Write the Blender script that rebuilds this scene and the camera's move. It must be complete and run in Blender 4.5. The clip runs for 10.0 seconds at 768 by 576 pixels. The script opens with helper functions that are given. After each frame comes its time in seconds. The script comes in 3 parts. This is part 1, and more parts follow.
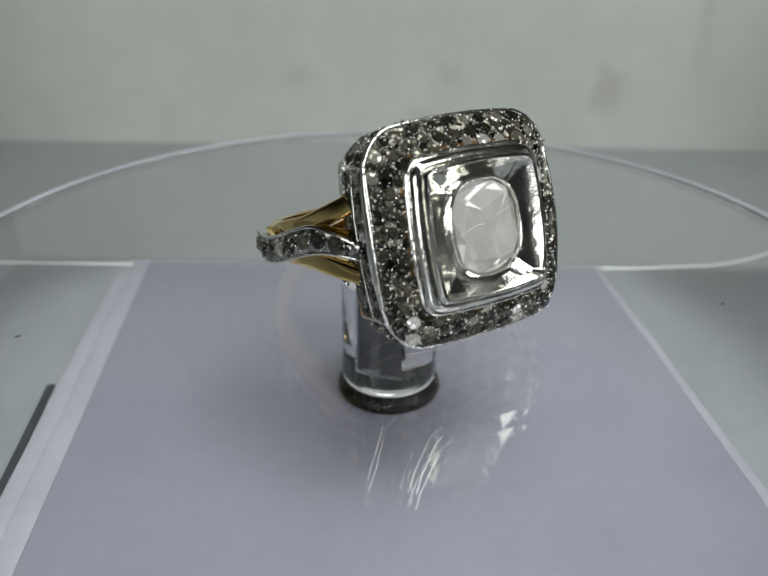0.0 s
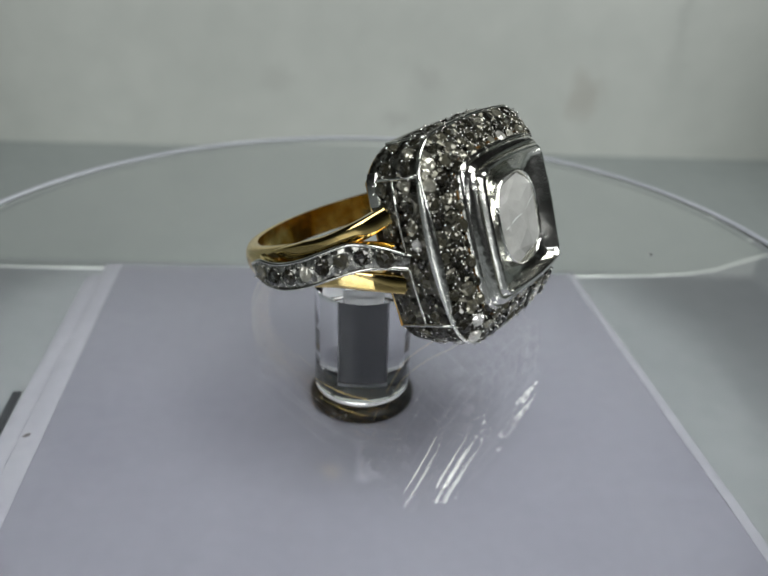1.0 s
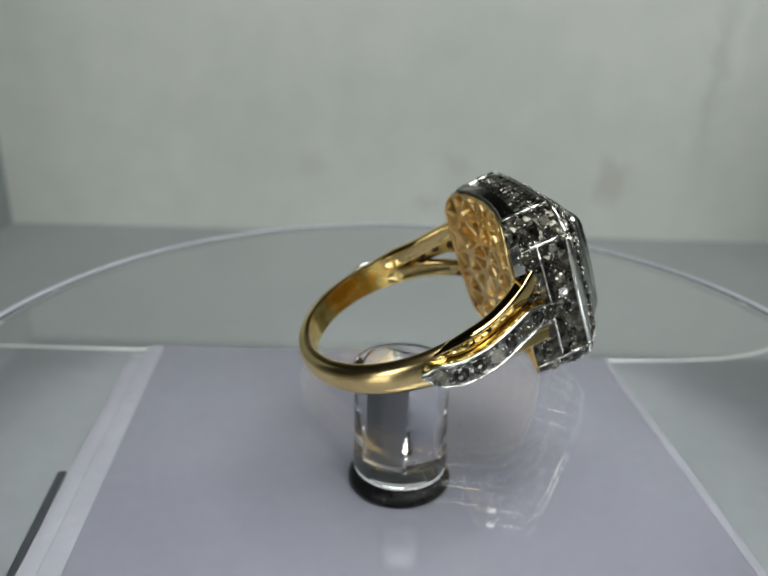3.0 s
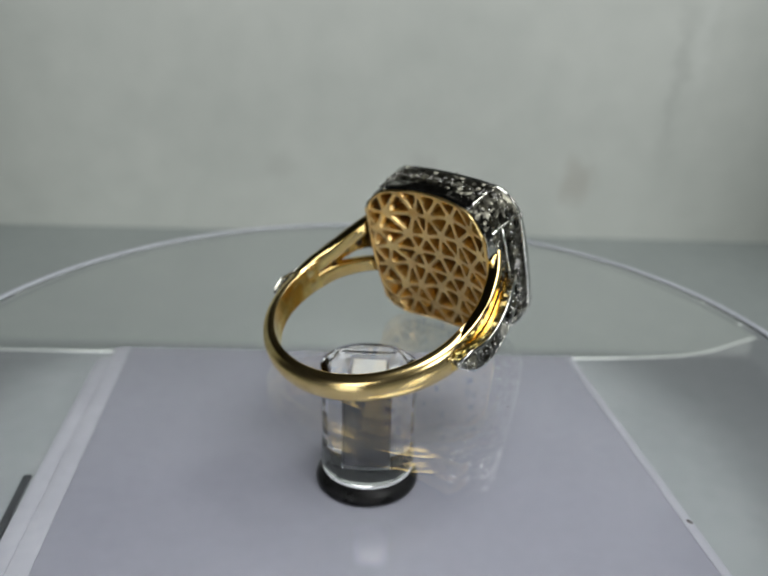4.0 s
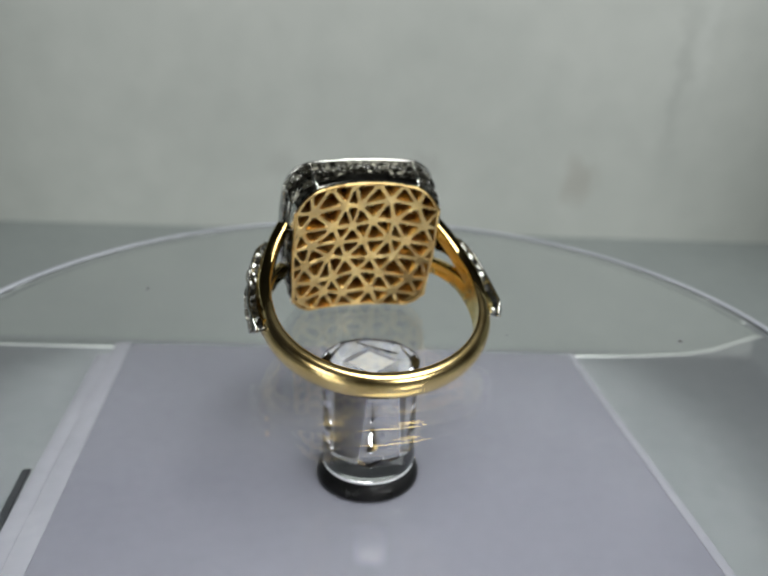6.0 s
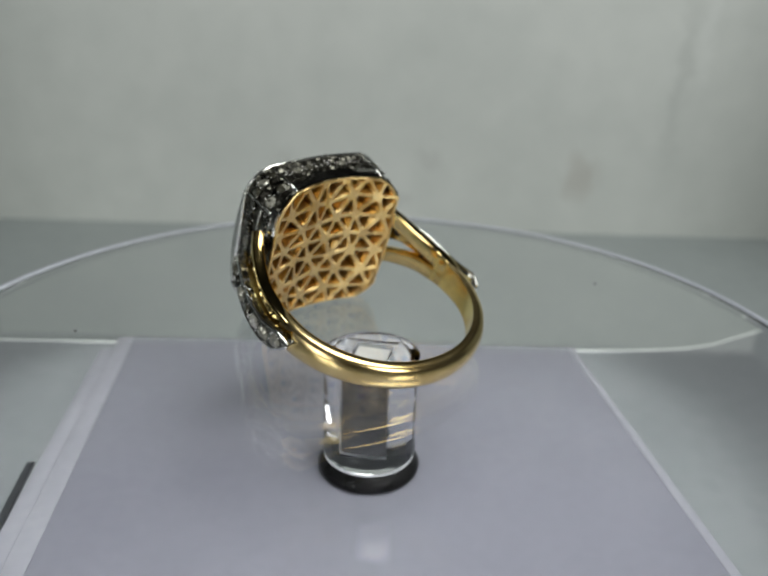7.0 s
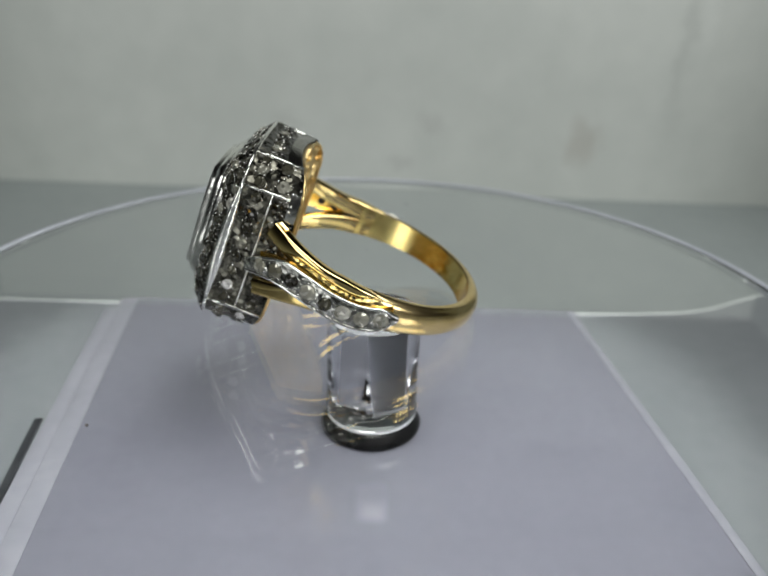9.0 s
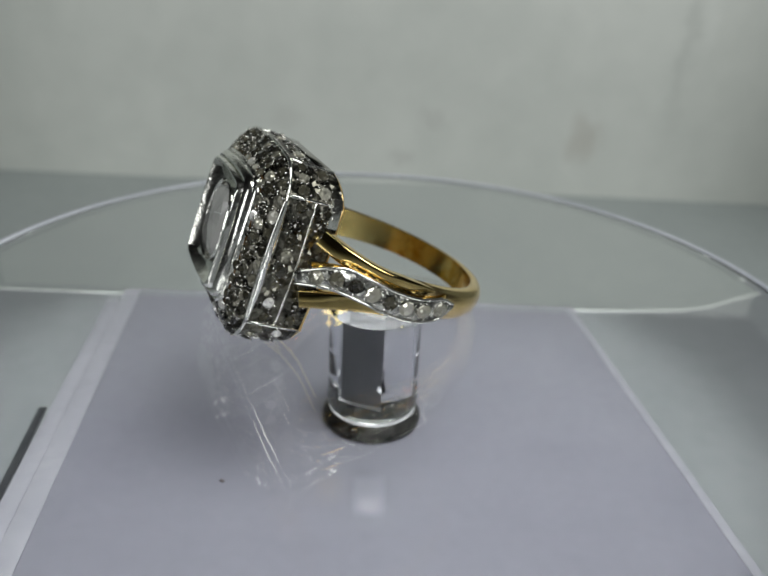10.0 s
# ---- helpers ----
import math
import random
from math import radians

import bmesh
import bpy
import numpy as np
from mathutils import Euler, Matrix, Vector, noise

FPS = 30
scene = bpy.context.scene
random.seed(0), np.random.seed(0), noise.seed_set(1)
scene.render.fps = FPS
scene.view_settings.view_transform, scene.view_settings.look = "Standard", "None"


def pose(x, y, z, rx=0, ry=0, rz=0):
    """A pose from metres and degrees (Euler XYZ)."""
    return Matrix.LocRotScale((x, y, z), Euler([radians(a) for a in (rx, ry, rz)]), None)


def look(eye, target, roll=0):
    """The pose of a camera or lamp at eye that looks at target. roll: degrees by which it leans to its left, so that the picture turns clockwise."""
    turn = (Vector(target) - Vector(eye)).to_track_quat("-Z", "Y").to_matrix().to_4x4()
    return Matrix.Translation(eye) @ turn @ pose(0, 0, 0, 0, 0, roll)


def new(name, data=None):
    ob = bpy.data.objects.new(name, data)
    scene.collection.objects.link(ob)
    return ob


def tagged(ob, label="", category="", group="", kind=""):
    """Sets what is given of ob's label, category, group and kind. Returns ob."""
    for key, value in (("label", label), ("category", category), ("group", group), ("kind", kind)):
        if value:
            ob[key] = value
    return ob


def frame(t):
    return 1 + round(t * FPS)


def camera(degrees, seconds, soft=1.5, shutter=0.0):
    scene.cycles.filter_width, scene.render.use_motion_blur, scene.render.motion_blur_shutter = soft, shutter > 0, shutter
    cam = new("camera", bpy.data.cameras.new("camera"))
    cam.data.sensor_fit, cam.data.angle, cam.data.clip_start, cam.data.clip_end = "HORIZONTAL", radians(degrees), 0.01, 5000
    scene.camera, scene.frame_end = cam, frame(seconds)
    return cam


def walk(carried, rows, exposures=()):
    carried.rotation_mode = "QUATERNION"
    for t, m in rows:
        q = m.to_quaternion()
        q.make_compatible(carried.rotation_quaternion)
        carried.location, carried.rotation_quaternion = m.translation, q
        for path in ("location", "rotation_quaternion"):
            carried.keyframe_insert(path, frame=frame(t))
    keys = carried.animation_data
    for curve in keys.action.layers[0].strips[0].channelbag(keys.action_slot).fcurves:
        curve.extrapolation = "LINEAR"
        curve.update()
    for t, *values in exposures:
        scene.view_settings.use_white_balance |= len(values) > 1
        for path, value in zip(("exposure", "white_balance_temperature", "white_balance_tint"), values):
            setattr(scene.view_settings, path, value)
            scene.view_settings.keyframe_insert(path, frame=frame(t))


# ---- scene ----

MM = 0.001          # drawings below are in millimetres

# ---- camera ----
cam = camera(54.5, 10.0, soft=1.7)
cam.data.dof.use_dof = True
cam.data.dof.focus_distance, cam.data.dof.aperture_fstop = 0.052, 42.0
# seconds, x, y, z (mm), yaw, pitch, roll
PATH = [
    (0.0, 0.27, -56.45, 41.19, 0.80, -28.37, 0.50), (0.5, 0.49, -56.40, 41.31, 0.98, -28.45, 1.08),
    (1.0, 0.66, -55.85, 41.39, -1.10, -28.12, 1.83), (1.5, 1.17, -55.59, 41.91, -1.73, -26.88, 2.06),
    (2.0, 0.28, -55.46, 41.59, -3.16, -26.08, 2.67), (2.5, 0.55, -55.64, 42.00, -1.80, -25.87, 2.53),
    (2.7, -0.44, -56.44, 42.33, 1.35, -22.76, 1.18), (3.8, -0.52, -57.87, 43.33, -0.55, -21.83, 1.47),
    (4.0, -0.10, -57.89, 43.19, -1.15, -22.22, 1.75), (4.5, 0.01, -58.08, 43.37, -0.79, -21.90, 1.92),
    (5.0, 0.02, -58.07, 43.16, -0.91, -22.04, 1.83), (5.5, -0.15, -57.97, 43.03, -0.90, -22.15, 2.10),
    (5.7, -0.23, -57.74, 42.78, -1.14, -22.14, 2.05), (7.0, 0.06, -58.37, 42.38, -0.85, -22.29, 1.83),
    (7.5, 0.22, -58.39, 42.19, -0.71, -22.35, 1.66), (8.0, 0.20, -58.55, 42.21, -0.90, -22.48, 1.50),
    (8.5, 0.04, -58.91, 42.14, -0.13, -23.12, 1.11), (9.0, -0.35, -59.02, 42.13, -1.06, -24.89, 2.30),
    (9.5, -0.49, -59.43, 42.31, -1.11, -25.29, 2.88), (10.0, -0.69, -59.75, 42.49, -1.22, -25.34, 3.04),
]
walk(cam, [(t, pose(x * MM, y * MM, z * MM, 90 + p, 0, yw) @ pose(0, 0, 0, 0, 0, r)) for t, x, y, z, yw, p, r in PATH])

# turning of the disc, its shaft and the ring: seconds, degrees
TURN = [(0.0, -150.3), (0.5, -138.7), (1.0, -126.5), (1.5, -113.9), (2.0, -100.4), (2.5, -86.88), (2.7, -80.89),
        (3.8, -47.13), (4.0, -41.37), (4.5, -27.78), (5.0, -14.14), (5.5, -0.65), (5.7, 4.74), (7.0, 39.09), (7.5, 50.92),
        (8.0, 63.26), (8.5, 75.34), (9.0, 87.72), (9.5, 100.15), (10.0, 112.81)]

# ---- world and lamps ----
world = bpy.data.worlds.new("world")
scene.world = world
world.use_nodes = True
world.node_tree.nodes["Background"].inputs[0].default_value = (0.80, 0.86, 0.95, 1)
world.node_tree.nodes["Background"].inputs[1].default_value = 0.05
scene.view_settings.exposure = 0.0


def area_lamp(name, eye, target, sx, sy, watts, colour):
    data = bpy.data.lights.new(name, "AREA")
    data.shape, data.size, data.size_y, data.energy, data.color = "RECTANGLE", sx, sy, watts, colour
    ob = new(name, data)
    ob.matrix_world = look(eye, target)
    return ob


area_lamp("ceiling_lamp", (0.07, -0.05, 0.30), (0.02, 0.02, 0.0), 0.17, 0.14, 0.63, (0.98, 1.0, 0.99))
area_lamp("side_lamp", (-0.13, -0.20, 0.085), (0.03, 0.0, 0.015), 0.08, 0.13, 0.12, (0.96, 0.98, 1.0))
area_lamp("side_lamp", (0.14, -0.18, 0.15), (0.02, 0.02, 0.01), 0.08, 0.09, 0.22, (0.96, 0.98, 1.0))


# ---- materials ----
def material(name):
    m = bpy.data.materials.new(name)
    m.use_nodes = True
    return m, m.node_tree.nodes, m.node_tree.links, m.node_tree.nodes["Principled BSDF"]


def textured(name, low, high, rough=(0.4, 0.6), metal=0.0, scale=300.0, fine=3000.0, bump=0.15, dist=0.0001, spec=0.5, per_object=0.0, stretch=(1, 1, 1), lo=0.35, hi=0.65):
    """Two scales of noise between two colours, with a fine relief."""
    m, n, l, b = material(name)
    tc = n.new("ShaderNodeTexCoord")
    mp = n.new("ShaderNodeMapping")
    mp.inputs["Scale"].default_value = stretch
    l.new(tc.outputs["Object"], mp.inputs["Vector"])
    a, f = n.new("ShaderNodeTexNoise"), n.new("ShaderNodeTexNoise")
    a.inputs["Scale"].default_value, a.inputs["Detail"].default_value = scale, 6
    f.inputs["Scale"].default_value, f.inputs["Detail"].default_value = fine, 4
    l.new(mp.outputs["Vector"], a.inputs["Vector"])
    l.new(mp.outputs["Vector"], f.inputs["Vector"])
    mix = n.new("ShaderNodeMath")
    mix.operation = "MULTIPLY_ADD"
    mix.inputs[1].default_value = 0.35
    l.new(f.outputs["Fac"], mix.inputs[0])
    sub = n.new("ShaderNodeMath")
    sub.operation = "MULTIPLY_ADD"
    sub.inputs[1].default_value, sub.inputs[2].default_value = 0.65, 0.0
    l.new(a.outputs["Fac"], sub.inputs[0])
    l.new(sub.outputs[0], mix.inputs[2])
    ramp = n.new("ShaderNodeValToRGB")
    ramp.color_ramp.elements[0].position, ramp.color_ramp.elements[1].position = lo, hi
    ramp.color_ramp.elements[0].color, ramp.color_ramp.elements[1].color = (*low, 1), (*high, 1)
    l.new(mix.outputs[0], ramp.inputs["Fac"])
    col = ramp.outputs["Color"]
    if per_object:
        info = n.new("ShaderNodeObjectInfo")
        rng = n.new("ShaderNodeMapRange")
        rng.inputs["To Min"].default_value, rng.inputs["To Max"].default_value = 1 - per_object, 1 + per_object
        l.new(info.outputs["Random"], rng.inputs["Value"])
        hsv = n.new("ShaderNodeHueSaturation")
        l.new(rng.outputs["Result"], hsv.inputs["Value"])
        l.new(col, hsv.inputs["Color"])
        col = hsv.outputs["Color"]
    l.new(col, b.inputs["Base Color"])
    rr = n.new("ShaderNodeMapRange")
    rr.inputs["To Min"].default_value, rr.inputs["To Max"].default_value = rough
    l.new(a.outputs["Fac"], rr.inputs["Value"])
    l.new(rr.outputs["Result"], b.inputs["Roughness"])
    b.inputs["Metallic"].default_value = metal
    b.inputs["Specular IOR Level"].default_value = spec
    bp = n.new("ShaderNodeBump")
    bp.inputs["Strength"].default_value, bp.inputs["Distance"].default_value = bump, dist
    l.new(mix.outputs[0], bp.inputs["Height"])
    l.new(bp.outputs["Normal"], b.inputs["Normal"])
    return m


def clear(name, colour, ior, rough=0.0):
    m, n, l, b = material(name)
    b.inputs["Base Color"].default_value = (*colour, 1)
    b.inputs["Transmission Weight"].default_value = 1.0
    b.inputs["IOR"].default_value = ior
    b.inputs["Roughness"].default_value = rough
    return m


WALL = textured("plastered board", (0.55, 0.575, 0.535), (0.64, 0.66, 0.615), (0.7, 0.9), 0, 16, 120, 0.2, 0.0004)


def stained(m, spots):
    """Soft brown-grey stains of their own shape round points of the surface."""
    n, l = m.node_tree.nodes, m.node_tree.links
    b = n["Principled BSDF"]
    col = b.inputs["Base Color"].links[0].from_socket
    tc, wob = n.new("ShaderNodeTexCoord"), n.new("ShaderNodeTexNoise")
    wob.inputs["Scale"].default_value = 260
    l.new(tc.outputs["Object"], wob.inputs["Vector"])
    add = n.new("ShaderNodeVectorMath")
    add.operation = "MULTIPLY_ADD"
    add.inputs[1].default_value = (0.008, 0.008, 0.008)
    l.new(wob.outputs["Color"], add.inputs[0])
    l.new(tc.outputs["Object"], add.inputs[2])
    for (x, z, rx, rz), tint, amount in spots:
        mp = n.new("ShaderNodeVectorMath")
        mp.operation = "MULTIPLY_ADD"
        mp.inputs[1].default_value = (1 / rx, 0, 1 / rz)
        mp.inputs[2].default_value = (-(x + 0.004) / rx, 0, -(z + 0.004) / rz)
        l.new(add.outputs[0], mp.inputs[0])
        ln = n.new("ShaderNodeVectorMath")
        ln.operation = "LENGTH"
        l.new(mp.outputs[0], ln.inputs[0])
        rng = n.new("ShaderNodeMapRange")
        rng.interpolation_type = "SMOOTHSTEP"
        rng.inputs["From Min"].default_value, rng.inputs["From Max"].default_value = 0.2, 1.0
        rng.inputs["To Min"].default_value, rng.inputs["To Max"].default_value = amount, 0.0
        l.new(ln.outputs["Value"], rng.inputs["Value"])
        mix = n.new("ShaderNodeMix")
        mix.data_type = "RGBA"
        ins = [k for k in mix.inputs if k.type == "RGBA"]
        outs = [k for k in mix.outputs if k.type == "RGBA"]
        ins[1].default_value = (*tint, 1)
        l.new(rng.outputs["Result"], mix.inputs[0])
        l.new(col, ins[0])
        col = outs[0]
    l.new(col, b.inputs["Base Color"])


stained(WALL, [((0.0490, 0.0000, 0.0060, 0.0085), (0.40, 0.37, 0.32), 0.40), ((0.0690, 0.0240, 0.0028, 0.026), (0.44, 0.46, 0.43), 0.35),
               ((0.0740, 0.0350, 0.0030, 0.020), (0.72, 0.74, 0.70), 0.35), ((0.0125, 0.0028, 0.0050, 0.0040), (0.42, 0.42, 0.40), 0.28),
               ((0.0060, -0.0068, 0.0045, 0.0030), (0.42, 0.42, 0.40), 0.28), ((-0.0224, 0.0025, 0.0060, 0.0040), (0.46, 0.46, 0.43), 0.22)])
TABLE = textured("grey board", (0.262, 0.29, 0.286), (0.316, 0.344, 0.336), (0.4, 0.6), 0, 30, 400, 0.1, 0.0002)
SHEET = textured("white plastic sheet", (0.190, 0.203, 0.214), (0.232, 0.244, 0.254), (0.30, 0.45), 0, 40, 600, 0.05, 0.0001)
PALE_LINE = textured("pale reflection and crack line", (0.52, 0.55, 0.53), (0.62, 0.65, 0.62), (0.2, 0.3), 0, 90, 600, 0.05, 0.0001)
LILAC = textured("lilac acrylic", (0.190, 0.191, 0.225), (0.211, 0.212, 0.247), (0.11, 0.15), 0, 60, 900, 0.03, 0.0001)
BORDER = textured("milky acrylic edge", (0.26, 0.26, 0.295), (0.30, 0.30, 0.335), (0.15, 0.3), 0, 120, 900, 0.05, 0.0001)
BLACK = textured("black rubber", (0.004, 0.004, 0.004), (0.010, 0.010, 0.010), (0.22, 0.35), 0, 400, 3000, 0.15, 0.0001, spec=0.18)
DUST = textured("dark dust", (0.07, 0.065, 0.065), (0.14, 0.13, 0.13), (0.8, 0.9), 0, 2000, 9000, 0.1, 0.00005)
MAGNET = textured("dark slate coated steel", (0.025, 0.027, 0.031), (0.045, 0.048, 0.052), (0.3, 0.45), 0.0, 500, 3000, 0.1, 0.00005)
GOLD = textured("polished yellow gold", (0.80, 0.57, 0.21), (0.96, 0.76, 0.38), (0.14, 0.30), 1.0, 260, 2200, 0.18, 0.00008)
SHINY = textured("mirror polished gold", (0.78, 0.56, 0.20), (0.92, 0.72, 0.32), (0.04, 0.10), 1.0, 260, 2200, 0.1, 0.00006)
GOLD_IN = textured("worn orange gold", (0.66, 0.36, 0.05), (1.0, 0.80, 0.30), (0.10, 0.26), 1.0, 170, 900, 0.25, 0.0003, lo=0.42, hi=0.58)
ROSE = textured("satin rose gold", (0.88, 0.61, 0.24), (0.98, 0.76, 0.36), (0.24, 0.40), 1.0, 500, 4000, 0.2, 0.00006)
DARK = textured("painted hole shade", (0.02, 0.012, 0.006), (0.05, 0.03, 0.012), (0.5, 0.7), 0.0, 500, 2600, 0.1, 0.0001)
# Gold darkened to paint the shade behind the openwork; also for the tarnished foot wire.
CAVITY = textured("gold darkened like a shaded hollow", (0.08, 0.036, 0.01), (0.25, 0.135, 0.036), (0.35, 0.6), 1.0, 500, 2600, 0.4, 0.0002)
SILVER = textured("worn white metal", (0.70, 0.70, 0.64), (0.98, 0.98, 0.91), (0.11, 0.24), 1.0, 420, 1900, 0.6, 0.00016)
PAVE = textured("tarnished pave setting", (0.018, 0.016, 0.013), (0.19, 0.185, 0.15), (0.16, 0.42), 1.0, 900, 4000, 0.8, 0.0003)
CUTWORK = textured("bright cut setting", (0.06, 0.06, 0.05), (0.66, 0.66, 0.60), (0.12, 0.35), 1.0, 1100, 4200, 0.8, 0.0003)
# Darker than SILVER: the dark room's reflection is put into the colour.
BAND = textured("white metal with painted dark reflection", (0.20, 0.19, 0.16), (0.45, 0.44, 0.39), (0.12, 0.25), 1.0, 420, 1900, 0.25, 0.0001)
BEAD = textured("bead metal", (0.45, 0.44, 0.40), (0.95, 0.94, 0.90), (0.06, 0.2), 1.0, 900, 4000, 0.2, 0.0001)


def faceted(m, scale, amount, seed=None):
    """Small flat facets inside the surface: each cell leans its own way."""
    n, l = m.node_tree.nodes, m.node_tree.links
    tc, vo, geo = n.new("ShaderNodeTexCoord"), n.new("ShaderNodeTexVoronoi"), n.new("ShaderNodeNewGeometry")
    vo.voronoi_dimensions = "4D"
    vo.inputs["Scale"].default_value = scale
    l.new(tc.outputs["Object"], vo.inputs["Vector"])
    if seed:
        k = n.new("ShaderNodeMath")
        k.operation = "MULTIPLY"
        k.inputs[1].default_value = 0.05
        l.new(seed, k.inputs[0])
        l.new(k.outputs[0], vo.inputs["W"])
    mid = n.new("ShaderNodeVectorMath")
    mid.operation = "SUBTRACT"
    mid.inputs[1].default_value = (0.5, 0.5, 0.5)
    l.new(vo.outputs["Color"], mid.inputs[0])
    add = n.new("ShaderNodeVectorMath")
    add.operation = "MULTIPLY_ADD"
    add.inputs[1].default_value = (amount, amount, amount)
    l.new(mid.outputs[0], add.inputs[0])
    l.new(geo.outputs["Normal"], add.inputs[2])
    unit = n.new("ShaderNodeVectorMath")
    unit.operation = "NORMALIZE"
    l.new(add.outputs[0], unit.inputs[0])
    l.new(unit.outputs[0], m.node_tree.nodes["Principled BSDF"].inputs["Normal"])


def stone_material():
    m, n, l, b = material("small grey diamond")
    info, ramp = n.new("ShaderNodeObjectInfo"), n.new("ShaderNodeValToRGB")
    el = ramp.color_ramp.elements
    el[0].color, el[1].color, el[1].position = (0.022, 0.020, 0.015, 1), (0.94, 0.93, 0.89, 1), 0.97
    for at, c in ((0.42, (0.048, 0.045, 0.030, 1)), (0.70, (0.16, 0.152, 0.11, 1)), (0.88, (0.46, 0.45, 0.37, 1))):
        e = el.new(at)
        e.color = c
    l.new(info.outputs["Random"], ramp.inputs["Fac"])
    l.new(ramp.outputs["Color"], b.inputs["Base Color"])
    b.inputs["Metallic"].default_value, b.inputs["Roughness"].default_value = 0.45, 0.05
    b.inputs["Specular IOR Level"].default_value = 1.0
    faceted(m, 3600, 1.4, info.outputs["Random"])
    return m


STONE = stone_material()
FOIL = textured("silver foil", (0.72, 0.72, 0.69), (0.90, 0.90, 0.87), (0.35, 0.6), 0.3, 300, 1500, 0.4, 0.0003)
ACRYLIC = clear("clear acrylic", (0.97, 0.98, 0.99), 1.49)
DISC = clear("clear disc acrylic", (0.985, 0.995, 0.99), 1.49)
DIAMOND = textured("rough cut diamond", (0.74, 0.74, 0.70), (0.92, 0.92, 0.88), (0.05, 0.14), 0, 260, 1500, 0.15, 0.0002, spec=0.5)
DIAMOND.node_tree.nodes["Principled BSDF"].inputs["Transmission Weight"].default_value = 0.5
DIAMOND.node_tree.nodes["Principled BSDF"].inputs["IOR"].default_value = 1.7
ROOM = textured("dim room paint", (0.08, 0.08, 0.085), (0.13, 0.13, 0.13), (0.7, 0.9), 0, 4, 60, 0.1, 0.001)
RIMFROST = textured("frosted disc edge", (0.38, 0.40, 0.44), (0.48, 0.50, 0.54), (0.3, 0.5), 0, 90, 900, 0.1, 0.0001)
faceted(DIAMOND, 520, 0.30)
faceted(PAVE, 2800, 0.9)
faceted(CUTWORK, 2600, 0.6)
faceted(ROSE, 1300, 0.34)
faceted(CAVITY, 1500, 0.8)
FROST = textured("milky acrylic", (0.62, 0.63, 0.66), (0.72, 0.73, 0.75), (0.3, 0.5), 0, 300, 2000, 0.1, 0.0001)
HOUSING = textured("white lamp housing", (0.7, 0.7, 0.7), (0.8, 0.8, 0.8), (0.4, 0.5), 0, 60, 500, 0.05, 0.0001)


# ---- mesh helpers ----
def part(name, bm, mat, parent=None, label="", smooth=False, recalc=True):
    """Links a bmesh drawn in millimetres as one mesh object."""
    if recalc:
        bmesh.ops.recalc_face_normals(bm, faces=bm.faces)
    me = bpy.data.meshes.new(name)
    bmesh.ops.scale(bm, vec=(MM, MM, MM), verts=bm.verts)
    bm.to_mesh(me)
    bm.free()
    me.materials.append(mat)
    if smooth:
        me.polygons.foreach_set("use_smooth", [True] * len(me.polygons))
        if smooth != "all":
            me.set_sharp_from_angle(angle=radians(smooth if smooth is not True else 40))
    ob = new(name, me)
    if parent:
        ob.parent = parent
    if label:
        tagged(ob, label)
    return ob


def thing(name, label, category, kind="", group=""):
    return tagged(new(name), label, category, group, kind)


def loft(rings, closed=True, cap_first=False, cap_last=False, bm=None):
    bm = bm or bmesh.new()
    rows = [[bm.verts.new(p) for p in r] for r in rings]
    n = len(rows[0])
    for a, b in zip(rows, rows[1:]):
        for i in range(n if closed else n - 1):
            j = (i + 1) % n
            bm.faces.new((a[i], a[j], b[j], b[i]))
    if cap_first:
        bm.faces.new(rows[0][::-1])
    if cap_last:
        bm.faces.new(rows[-1])
    return bm


def turned(profile, n=64):
    """A body of revolution about z from (radius, height) pairs."""
    return loft([[(r * math.cos(2 * math.pi * i / n), r * math.sin(2 * math.pi * i / n), z) for i in range(n)] for r, z in profile],
                cap_first=True, cap_last=True)


def turned_ring(radius, z, thick, tall, n=192):
    """A closed hoop of flat oval section about z."""
    prof = [(radius + thick * math.cos(a), z + tall * math.sin(a)) for a in [2 * math.pi * k / 8 for k in range(8)]]
    bm = loft([[(r * math.cos(2 * math.pi * i / n), r * math.sin(2 * math.pi * i / n), h) for i in range(n)] for r, h in prof + prof[:1]])
    bmesh.ops.remove_doubles(bm, verts=bm.verts, dist=1e-4)
    return bm


def sweep(path, profile, side=(0, 0, 1), closed=False, bm=None):
    """Sweeps profile(i) -> [(outward, sideways)] along a path whose side axis is about the given one."""
    pts = [Vector(p) for p in path]
    rings = []
    for i, p in enumerate(pts):
        a = pts[i - 1] if (i > 0 or closed) else p
        b = pts[(i + 1) % len(pts)] if (i < len(pts) - 1 or closed) else p
        t = (b - a).normalized()
        s = Vector(side)
        s = (s - t * s.dot(t)).normalized()
        o = t.cross(s)
        rings.append([p + o * u + s * w for u, w in profile(i / max(1, len(pts) - 1))])
    if closed:
        rings.append(rings[0])
        bm = loft(rings, True, False, False, bm)
        bmesh.ops.remove_doubles(bm, verts=bm.verts, dist=1e-5)
        return bm
    return loft(rings, True, True, True, bm)


def circle_profile(r, n=8):
    return lambda s: [(r * math.cos(2 * math.pi * k / n), r * math.sin(2 * math.pi * k / n)) for k in range(n)]


def tube(path, r, closed=False, side=(0.31, 0.87, 0.4), bm=None, n=8):
    return sweep(path, circle_profile(r, n), side, closed, bm)


